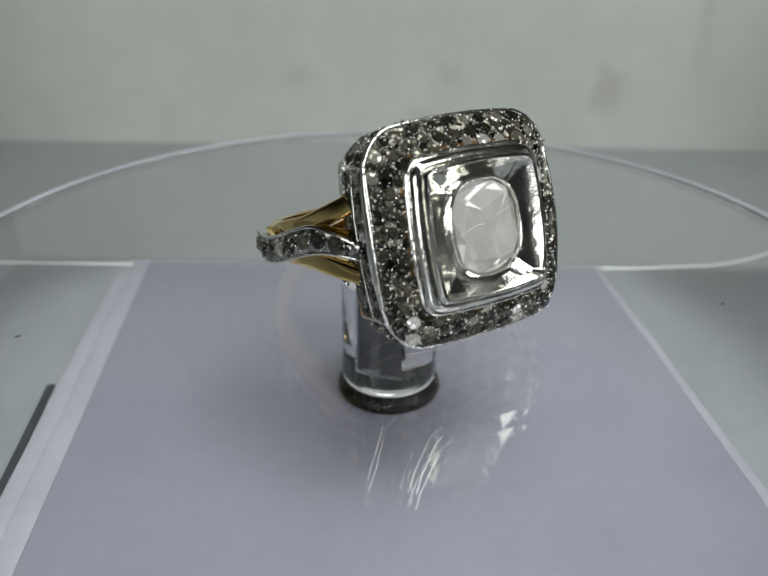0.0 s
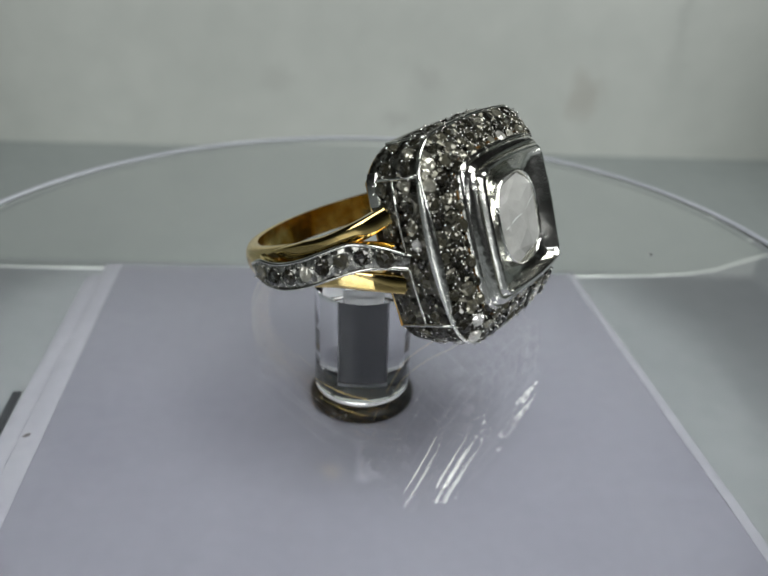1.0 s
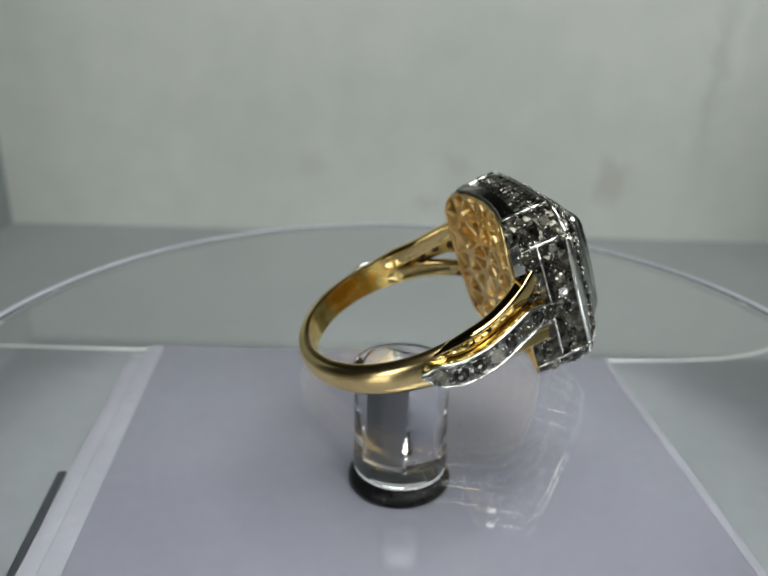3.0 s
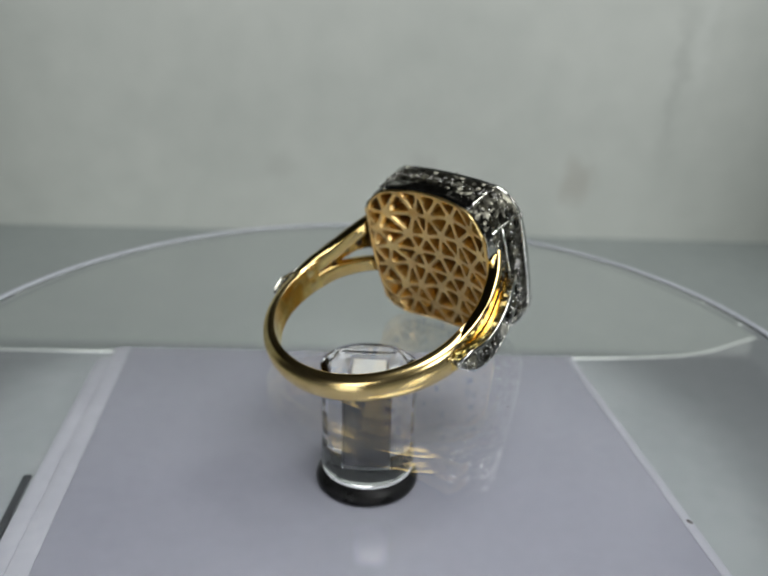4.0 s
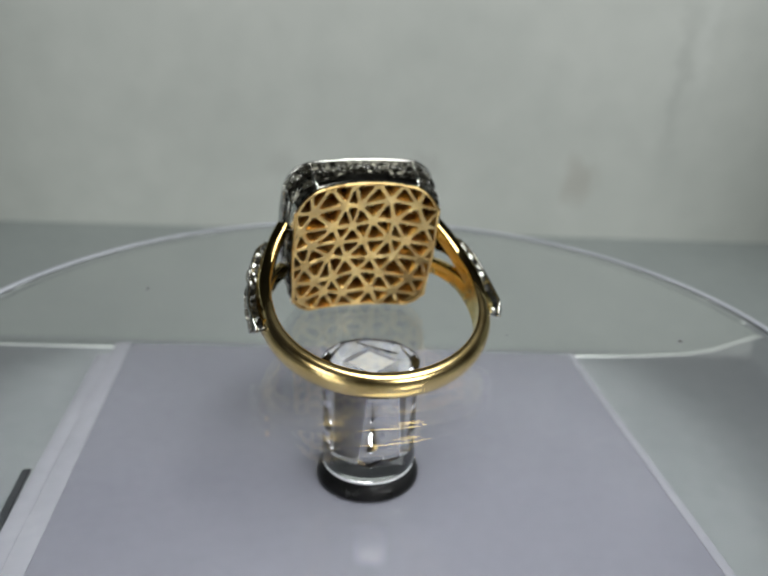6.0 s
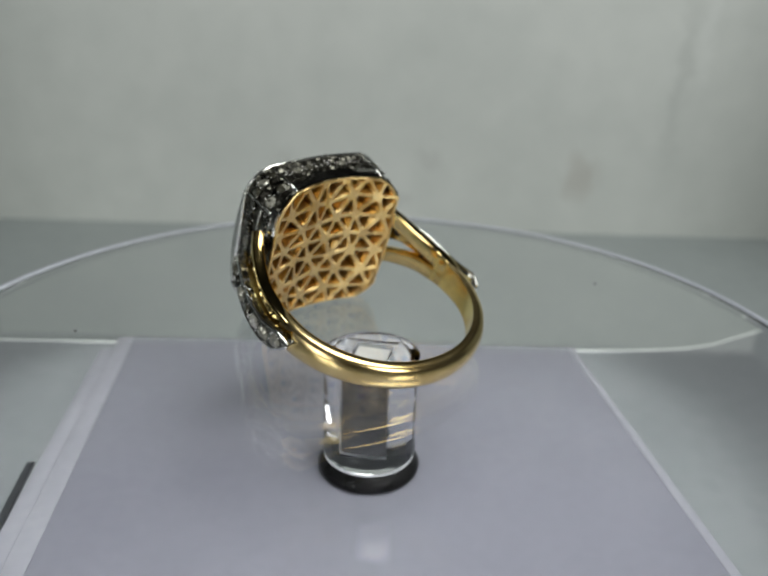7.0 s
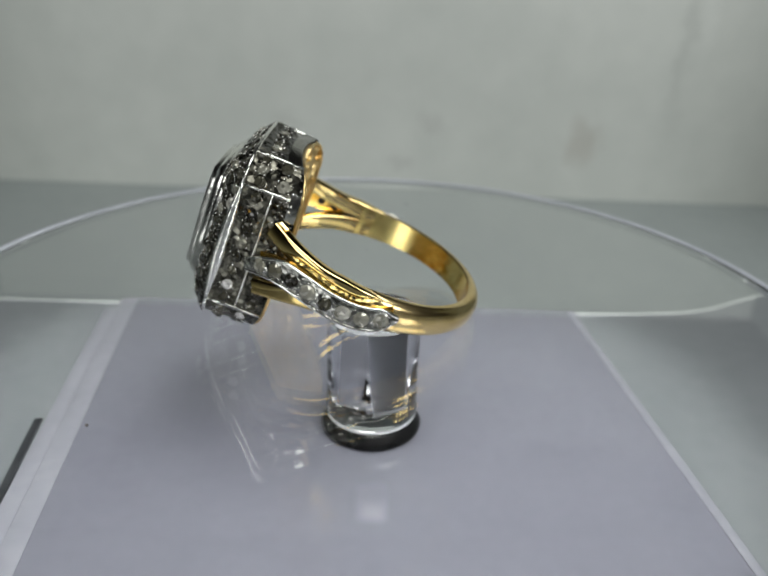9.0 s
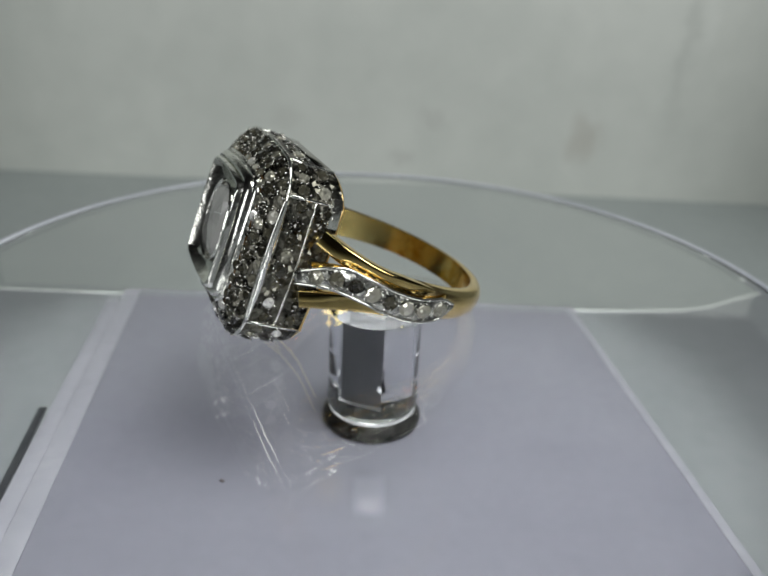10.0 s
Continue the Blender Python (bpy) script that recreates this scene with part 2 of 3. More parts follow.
def box(bm, x0, x1, y0, y1, z0, z1):
    v = [bm.verts.new((x, y, z)) for z in (z0, z1) for y in (y0, y1) for x in (x0, x1)]
    for f in ((0, 2, 3, 1), (4, 5, 7, 6), (0, 1, 5, 4), (2, 6, 7, 3), (0, 4, 6, 2), (1, 3, 7, 5)):
        bm.faces.new([v[i] for i in f])
    return bm


def bevel(bm, w, seg=2):
    bmesh.ops.recalc_face_normals(bm, faces=bm.faces)
    bmesh.ops.bevel(bm, geom=[e for e in bm.edges if e.calc_face_angle(0) > 0.5], offset=w, segments=seg, profile=0.6, affect="EDGES")
    return bm


def slab(corners, z0, z1, bm=None):
    return loft([[(x, y, z0) for x, y in corners], [(x, y, z1) for x, y in corners]], True, True, True, bm)


def smooth_path(pts, n):
    """Catmull-Rom through the points."""
    p = [Vector(q) for q in pts]
    p = [2 * p[0] - p[1]] + p + [2 * p[-1] - p[-2]]
    out = []
    for i in range(1, len(p) - 2):
        for k in range(n):
            s = k / n
            a, b, c, d = p[i - 1:i + 3]
            out.append(0.5 * ((2 * b) + (c - a) * s + (2 * a - 5 * b + 4 * c - d) * s * s + (3 * b - a - 3 * c + d) * s ** 3))
    return out + [p[-2]]


# ---- the booth and the dim room round it ----
XL, XR, YB, ZT, ZW = -97.0, 101.0, 118.0, -14.0, 71.0


def board(name, x0, x1, y0, y1, z0, z1, mat, label, category):
    return tagged(part(name, box(bmesh.new(), x0, x1, y0, y1, z0, z1), mat), label, category, kind="structure")


board("floor", -700, 700, -700, 700, ZT - 4, ZT, TABLE, "smooth pale grey table top", "floor")
board("wall_back", XL - 4, XR + 4, YB, YB + 4, ZT, ZW, WALL, "off-white stained plaster board behind the turntable", "wall")
board("wall_left", XL - 4, XL, 20, YB, ZT, ZW, TABLE, "grey side board", "wall")
board("wall_right", XR, XR + 4, 20, YB, ZT, ZW, TABLE, "grey side board", "wall")
for nm, b in (("wall_north", (-700, 700, 700, 704)), ("wall_south", (-700, 700, -704, -700)), ("wall_east", (700, 704, -700, 700)), ("wall_west", (-704, -700, -700, 700))):
    board(nm, *b, ZT, 700, ROOM, "plain dim room wall", "wall")
board("ceiling", -704, 704, -704, 704, 700, 704, ROOM, "plain dim room ceiling", "ceiling")


def lamp_housing(x, y, z, sx, sy, label):
    t = thing("lamp_housing", label, "lamp housing")
    part("housing", bevel(box(bmesh.new(), x - sx / 2, x + sx / 2, y - sy / 2, y + sy / 2, z, z + 8), 1.5), HOUSING, t)
    part("hanger", tube([(x, y, z + 7), (x, y, 420), (x, y, 702)], 3), HOUSING, t, smooth="all")
    return t


lamp_housing(75, -55, 320, 175, 145, "white panel lamp housing over the turntable")


def glow_material():
    m, n, l, b = material("small lamp glow")
    b.inputs["Base Color"].default_value = (0.9, 0.9, 0.9, 1)
    b.inputs["Emission Color"].default_value = (0.95, 0.97, 1.0, 1)
    b.inputs["Emission Strength"].default_value = 0.35
    return m


small_lamp = thing("small_lamp", "small square lamp on a thin cord behind the board", "lamp")
part("cord", tube([(2, 133, 152), (2, 133, 420), (2, 133, 701)], 0.35), BLACK, small_lamp, "thin black cord", smooth="all")
part("casing", bevel(box(bmesh.new(), -3, 7, 128, 137, 145, 153), 0.8), HOUSING, small_lamp, smooth=30)
part("glowing_face", box(bmesh.new(), -0.7, 4.7, 127.2, 127.9, 146.4, 151.6), glow_material(), small_lamp, "glowing white lamp face")

# ---- turntable base on an assumed plastic sheet ----
sheet = thing("plastic_sheet", "pale plastic sheet under the turntable with a painted reflection line", "sheet")
back = [(-94, 24.4), (-31, 24.8), (27, 25.6), (34, 26.1), (40, 26.9), (44, 28.2), (49, 31.0), (55, 34.2), (66, 38), (90, 42)]
part("sheet_panel", slab([(90, -150), *back[::-1], (-94, -150)], -2.6, -0.9), SHEET, sheet)
# Pale tube stands in for the board's top edge mirrored in the disc.
part("reflection_line", tube([(x, y, -1.05) for x, y in back], 0.34, side=(0, 0, 1)), PALE_LINE, sheet, "bright line painted as the board's reflection", smooth="all")

turntable = thing("turntable", "clear acrylic turntable with a square lilac base", "turntable")
A, B, C, D = (-29.5, 25.2), (24.4, 25.2), (30.8, -36.0), (-23.6, -36.0)
base = part("base", bevel(slab([A, B, C, D], -0.85, -0.3), 0.18), LILAC, turntable, "square glossy lilac base plate", smooth=30)


def strip(p, q, w, z0, z1):
    p, q = Vector((*p, 0)), Vector((*q, 0))
    o = Vector((-(q - p).y, (q - p).x, 0)).normalized() * w
    return bevel(slab([tuple(v[:2]) for v in (p, q, q + o, p + o)], z0, z1), 0.12)


part("border_strip", strip((-29.48, 25.2), (-23.58, -36.0), -1.9, -0.82, -0.34), BORDER, base, "milky edge strip", smooth=30)
part("border_strip", strip((-31.1, 22.0), (-25.5, -36.0), -1.6, -0.82, -0.40), BORDER, base, "milky edge strip", smooth=30)
part("border_strip", strip((24.35, 25.2), (30.75, -36.0), 0.9, -0.82, -0.27), BORDER, base, "milky edge strip", smooth=30)
part("dark_seam", strip((-31.0, -0.3), (-26.6, -36.0), -0.7, -0.88, -0.6), MAGNET, base, "dark seam beside the edge")

# ---- shaft, washer and disc ----
DZ, DT = 12.85, 1.55


def lathe(profile, n=128):
    return loft([[(r * math.cos(2 * math.pi * i / n), r * math.sin(2 * math.pi * i / n), z) for i in range(n)] for r, z in profile])


bm = lathe([(0.02, 1.45), (3.95, 1.45), (4.22, 1.75), (4.28, 2.1), (4.27, 2.5), (4.18, 2.9), (4.18, 10.6), (4.20, 11.05), (4.28, DZ - DT)])
bmesh.ops.contextual_create(bm, geom=[v for v in bm.verts if abs(v.co.x) < 0.03 and abs(v.co.y) < 0.03])
shaft = part("shaft", bm, ACRYLIC, turntable, "clear acrylic shaft", smooth=20, recalc=False)


def square_bar(h, z0, z1):
    bm = box(bmesh.new(), -h, h, -h, h, z0, z1)
    bmesh.ops.rotate(bm, verts=bm.verts, matrix=Matrix.Rotation(radians(38), 3, "Z"))
    bmesh.ops.recalc_face_normals(bm, faces=bm.faces)
    return bm


bore = square_bar(1.72, 2.2, 11.25)
bmesh.ops.reverse_faces(bore, faces=bore.faces)
part("bore", bore, ACRYLIC, shaft, "square hole in the clear shaft", recalc=False)
part("core", bevel(square_bar(1.58, 2.3, 10.9), 0.08, 1), MAGNET, shaft, "dark slate square core", smooth=30)
part("core_cap", bevel(square_bar(1.5, 10.92, 11.05), 0.04, 1), FOIL, shaft, "pale metal cap")

# Added white pad, so the clear shaft mirrors something pale instead of black.
part("brightening_pad", turned([(3.9, 1.33), (4.15, 1.34), (4.15, 1.42), (3.9, 1.43)], 64), FROST, shaft, "white pad added to brighten the clear shaft", smooth=50)
part("washer", turned([(3.3, -0.3), (4.4, -0.28), (4.62, -0.1), (4.68, 0.2), (4.55, 0.6), (4.2, 1.0), (3.75, 1.25), (3.2, 1.32)], 72), BLACK, turntable, "glossy black rubber washer", smooth=50)

bm = lathe([(4.28, DZ - DT), (38.3, DZ - DT), (38.85, DZ - DT + 0.08), (39.0, DZ - DT + 0.25), (39.0, DZ - 0.18), (38.9, DZ - 0.04), (38.75, DZ), (0.02, DZ)], 256)
bmesh.ops.contextual_create(bm, geom=[v for v in bm.verts if abs(v.co.x) < 0.03 and abs(v.co.y) < 0.03])
disc = part("disc", bm, DISC, turntable, "clear round acrylic disc", recalc=False)
disc.visible_shadow = False

part("disc_edge", turned_ring(39.40, DZ - 0.6, 0.46, 0.62), RIMFROST, disc, "frosted pale blue edge", smooth="all")

# dust grains that lie on the disc
for r, a, s in ((28.9, -4.9, 0.13), (26.4, 137.5, 0.12), (13.3, 6.1, 0.06), (14.6, 16.0, 0.05)):
    g = bmesh.new()
    bmesh.ops.create_icosphere(g, subdivisions=2, radius=s)
    for v in g.verts:
        v.co *= 1 + 0.5 * noise.noise(v.co * 9 + Vector((r, a, 0)))
        v.co.z *= 0.45
        v.co.x *= 1.7
    grain = part("dust_grain", g, DUST)
    tagged(grain, "tiny dark dust grain on the clear disc", "dust", group="dust on the disc")
    grain.parent = None
    grain["polar"] = (r, a)

# ---- the ring: x across, y out of the head, z along the finger ----
RING_AT, LEAN = Vector((0.30, 0.0, 17.15)), 19.4
ring = thing("dress_ring", "two-tone gold and silver cocktail ring with pave diamonds", "ring")


def dshape(u0, u1, w, n=7):
    """D-shaped section, flat inside, domed outside."""
    pts = [(u0, -w * 0.92), (u0 - 0.0, w * 0.92), (u0 + 0.18, w)]
    for k in range(1, n):
        a = math.pi * k / n
        pts.append((u0 + 0.18 + (u1 - u0 - 0.18) * math.sin(a) ** 0.7, w * math.cos(a)))
    return pts + [(u0 + 0.18, -w)]


def shank():
    path = []
    for k in range(73):
        a = radians(-104 + 208 * k / 72)
        path.append((9.2 * math.sin(a), 0.15 - 8.85 * math.cos(a), 0))

    def prof(s):
        e = abs(2 * s - 1)
        return dshape(-0.55 + 0.22 * max(0, (e - 0.85) / 0.15), 0.66 - 0.5 * max(0, (e - 0.8) / 0.2), 1.2 + 0.36 * e ** 2.5)
    ob = part("shank", sweep(path, prof), GOLD, ring, "polished yellow gold band", smooth=50)
    ob.data.materials.append(GOLD_IN)
    for k, face in enumerate(ob.data.polygons):
        if k % 10 == 0 and k < 720:
            face.material_index = 1


def soft_cos(a):
    """Cosine of a rounded square section."""
    return math.copysign(abs(math.cos(a)) ** 0.32, math.cos(a))


shank()
for sx in (1, -1):
    for sw in (1, -1):
        pts = smooth_path([(9.18 * sx, -0.6, 0.66 * sw), (9.2 * sx, 0.8, 0.76 * sw), (9.12 * sx, 2.6, 0.86 * sw), (8.72 * sx, 4.6, 1.12 * sw), (7.95 * sx, 6.9, 1.78 * sw),
                           (6.9 * sx, 8.8, 2.5 * sw)], 6)
        part("split_shoulder", sweep(pts, lambda s: [((0.30 + 0.22 * min(1, s / 0.25)) * soft_cos(a), (0.55 + 0.38 * min(1, s / 0.4) - 0.28 * s) * soft_cos(a - math.pi / 2)) for a in [2 * math.pi * (k + 0.5) / 20 for k in range(20)]]),
             SHINY, ring, "mirror-bright gold split shoulder", smooth=60)

ARM = [(9.88, -2.05, 0.45), (10.0, -0.9, 0.05), (10.05, 1.0, -0.35), (9.95, 3.2, -0.25), (9.65, 5.4, 0.15), (9.15, 7.2, 0.35), (8.5, 8.7, 0.0), (7.5, 10.0, -0.7)]


def arm_width(s):
    return 0.12 + 0.81 * min(1, s / 0.16) * (1 - 0.55 * max(0, (s - 0.7) / 0.3))


arms = []
for sx in (1, -1):
    swell = 0.65 if sx > 0 else 0.4
    pts = smooth_path([((x + swell * q) * sx, y, z) for (x, y, z), q in zip(ARM, (0.4, 0.8, 1.0, 0.9, 0.6, 0.3, 0.1, 0.0))], 6)

    def prof(s, sx=sx):
        w = arm_width(s)
        return [(u * sx, b) for u, b in ((-0.62, -w * 0.72), (0.1, -w * 0.97), (0.2, -w * 0.7), (0.24, 0), (0.2, w * 0.7), (0.1, w * 0.97), (-0.62, w * 0.72))]
    arm = part("diamond_shoulder", sweep(pts, prof), CUTWORK, ring, "white metal shoulder set with diamonds", smooth=40)
    for sw in (1, -1):
        line = [p + Vector((0.12 * sx, 0, sw * arm_width(k / (len(pts) - 1)))) for k, p in enumerate(pts)]
        part("edge_wire", tube(line, 0.13, side=(0, 0, 1)), SILVER, arm, "bright edge wire", smooth="all")
    back_pts = [p - Vector((0.72 * sx, 0, 0)) for p in pts[2:-5]]
    part("shoulder_lining", sweep(back_pts, lambda s, sx=sx: [(-0.16, -0.8), (0.16, -0.8), (0.16, 0.8), (-0.16, 0.8)]), GOLD_IN, arm, "gold lining")
    arms.append((sx, pts, arm))


def outline(hx, hw, c, cw=0.0, n=6, bulge=0.0):
    """A cut-cornered cushion outline in (x, w), n points a side."""
    k = [(hx, -(hw - c)), (hx, hw - c), (hx - c, hw), (-(hx - c), hw), (-hx, hw - c), (-hx, -(hw - c)), (-(hx - c), -hw), (hx - c, -hw)]
    out = []
    for i in range(8):
        (ax, aw), (bx, bw) = k[i], k[(i + 1) % 8]
        ox, ow = bw - aw, -(bx - ax)
        ln = math.hypot(ox, ow)
        for j in range(n):
            s = j / n
            d = bulge * 4 * s * (1 - s) * (1.0 if i % 2 == 0 else 1.35)
            out.append((ax + (bx - ax) * s + d * ox / ln, aw + (bw - aw) * s + d * ow / ln + cw))
    return out


def at_v(pts, v):
    return [(x, v(x) if callable(v) else v, w) for x, w in pts]


def v_back(x):
    return 8.6 - 0.033 * x * x


HEAD_AT = Vector((0.42, 0.42, 0.12)) * MM
STONE_AT = HEAD_AT - Vector((0, 1.1, 0)) * MM
RIM, BACK = outline(6.9, 7.15, 2.1, -0.40, bulge=0.28), outline(6.5, 7.15, 2.02, -0.55, bulge=0.25)
V_RIM, V_TOP = 11.75, 13.3
TOP = outline(4.95, 5.1, 0.85, -0.35)


def lerp3(a, b, s):
    return Vector(a) * (1 - s) + Vector(b) * s


rim3, back3, top3 = at_v(RIM, V_RIM), at_v(BACK, v_back), at_v(TOP, V_TOP)
head = part("head", loft([back3, [lerp3(a, b, 0.5) for a, b in zip(back3, rim3)], rim3, [lerp3(a, b, 0.5) + Vector((0, 0.28, 0)) for a, b in zip(rim3, top3)], top3], True, False, True),
            PAVE, ring, "tarnished white metal head with pave setting", smooth=35)

head.location = HEAD_AT
part("rim_wire", tube(rim3, 0.15, True, side=(0, 1, 0)), SILVER, head, "bright rim wire", smooth="all")
part("back_wire", tube([(x * 0.975, y - 0.10, (z + 0.55) * 0.975 - 0.55) for x, y, z in back3], 0.13, True, side=(0, 1, 0)), ROSE, head, "rose gold rim", smooth="all")
for i in range(8):
    a, b = Vector(rim3[i * 6]), Vector(back3[i * 6])
    part("corner_wire", tube([a, a.lerp(b, 0.33), a.lerp(b, 0.66), b], 0.13), SILVER, head, smooth="all")
for i in (0, 4):
    mid = [lerp3(rim3[(i * 6 + j) % 48], back3[(i * 6 + j) % 48], 0.52) for j in range(7)]
    edge = [Vector(rim3[(i * 6 + j) % 48]) for j in range(7)]
    fine = smooth_path(edge, 3)
    part("side_ridge", sweep(fine, lambda q2: [((0.16 + 0.30 * math.sin(math.pi * q2)) * math.cos(a), 0.2 * math.sin(a)) for a in [2 * math.pi * k / 10 for k in range(10)]], side=(1, 0.35, 0)), SILVER, head, "bright leaf-shaped ridge", smooth="all")
    part("panel_wire", tube(mid, 0.11), SILVER, head, smooth="all")
def wall_plate(name, first, count, shares, proud, mat, label):
    """A smooth metal plate that lies on the side wall of the head."""
    rows = []
    for q, d in zip(shares, (0.0, proud, proud, 0.0)):
        row = [lerp3(rim3[(first + j) % 48], back3[(first + j) % 48], q) for j in range(count)]
        rows.append([p + Vector((p.x, 0, p.z + 0.4)).normalized() * d for p in row])
    part(name, loft(rows, False), mat, head, label, smooth=50)


for first in (12, 36):
    wall_plate("lower_band", first, 7, (0.66, 0.69, 0.97, 0.99), 0.12, BAND, "smooth polished lower band coloured as a dark reflection")
for first in (5, 23):
    wall_plate("corner_pad", first, 3, (0.80, 0.82, 0.99, 1.0), 0.16, SILVER, "bright solder pad at the corner")
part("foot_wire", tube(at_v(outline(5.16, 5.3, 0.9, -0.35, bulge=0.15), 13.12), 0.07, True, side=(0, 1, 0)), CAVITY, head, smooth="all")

# stepped bezel
STEPS = [(5.11, 5.20, 1.15, 12.2), (5.09, 5.18, 1.15, 13.30), (5.02, 5.11, 1.1, 13.46), (4.90, 4.99, 1.05, 13.56), (4.84, 4.93, 1.0, 13.50), (4.78, 4.87, 1.0, 13.56), (4.74, 4.83, 1.0, 13.80),
         (4.62, 4.72, 0.95, 13.92), (4.47, 4.58, 0.85, 14.08), (4.37, 4.48, 0.8, 14.12), (4.29, 4.41, 0.75, 13.94), (4.22, 4.34, 0.7, 13.98), (4.19, 4.30, 0.85, 14.40), (4.11, 4.23, 0.85, 14.53),
         (3.94, 4.09, 0.75, 14.55), (3.84, 3.99, 0.7, 14.44), (3.44, 3.78, 0.6, 13.9)]


def oval(rx, rw, v, cw=-0.3, p=2.5):
    rx, rw, out = 0.93 * rx, 0.95 * rw, []
    for x, w in outline(3.4, 3.62, 0.6):
        a = math.atan2(w / 3.62, x / 3.4)
        c, s = math.cos(a), math.sin(a)
        out.append((rx * math.copysign(abs(c) ** (2 / p), c), v, cw + rw * math.copysign(abs(s) ** (2 / p), s)))
    return out


rings = [at_v(outline(hx, hw, c, -0.33, bulge=0.19), v) for hx, hw, c, v in STEPS]
rings += [oval(3.26, 3.68, 13.52), oval(3.14, 3.56, 13.48), oval(3.08, 3.5, 13.75), oval(3.0, 3.42, 14.12), oval(2.90, 3.32, 14.22), oval(2.80, 3.22, 14.12), oval(2.70, 3.12, 13.7)]
wob = random.Random(4)
rings = [[Vector(p) + Vector((wob.uniform(-1, 1), wob.uniform(-1, 1), wob.uniform(-1, 1))) * 0.02 for p in r] for r in rings]
part("bezel", loft(rings), SILVER, ring, "stepped white metal bezel", smooth=38).location = HEAD_AT
part("foil", loft([oval(2.72, 3.14, 14.85), oval(1.4, 1.6, 14.7)], True, False, True), FOIL, ring, "bright foil under the stone", smooth=30).location = STONE_AT


def centre_stone():
    rnd = random.Random(11)
    girdle = oval(2.74, 3.16, 15.12)[::4]
    mid = [Vector(p) * 1 for p in oval(2.1, 2.45, 15.5)[2::4]]
    mid = [m + Vector((rnd.uniform(-0.18, 0.18), rnd.uniform(-0.08, 0.08), rnd.uniform(-0.2, 0.2))) for m in mid]
    bm = bmesh.new()
    g = [bm.verts.new(p) for p in girdle]
    lo = [bm.verts.new((p[0] * 0.98, 14.95, p[2])) for p in girdle]
    m = [bm.verts.new(p) for p in mid]
    n = len(g)
    t = [bm.verts.new(p) for p in ((0.5, 15.72, 0.9), (-0.7, 15.7, 0.3), (0.1, 15.68, -1.1))]
    for i in range(n):
        j = (i + 1) % n
        bm.faces.new((g[i], g[j], m[i]))
        bm.faces.new((m[i], g[j], m[j]))
        bm.faces.new((lo[j], lo[i], g[i], g[j])[::-1])
    near = [min(range(3), key=lambda k: (t[k].co - v.co).length) for v in m]
    for i in range(n):
        j = (i + 1) % n
        bm.faces.new((m[i], m[j], t[near[i]]))
        if near[i] != near[j]:
            bm.faces.new((m[j], t[near[j]], t[near[i]]))
    bm.faces.new(t)
    bm.faces.new(lo)
    part("centre_stone", bm, DIAMOND, ring, "large flat clear rose-cut diamond").location = STONE_AT


centre_stone()

feather = smooth_path([(2.2, 15.36, -0.55), (1.1, 15.60, -0.1), (0.2, 15.66, 0.05), (-0.9, 15.66, 0.5), (-1.9, 15.50, 0.75)], 5)
part("feather_crack", tube(feather, 0.035, side=(0, 0, 1)), PALE_LINE, ring, "pale crack across the stone", smooth="all").location = STONE_AT


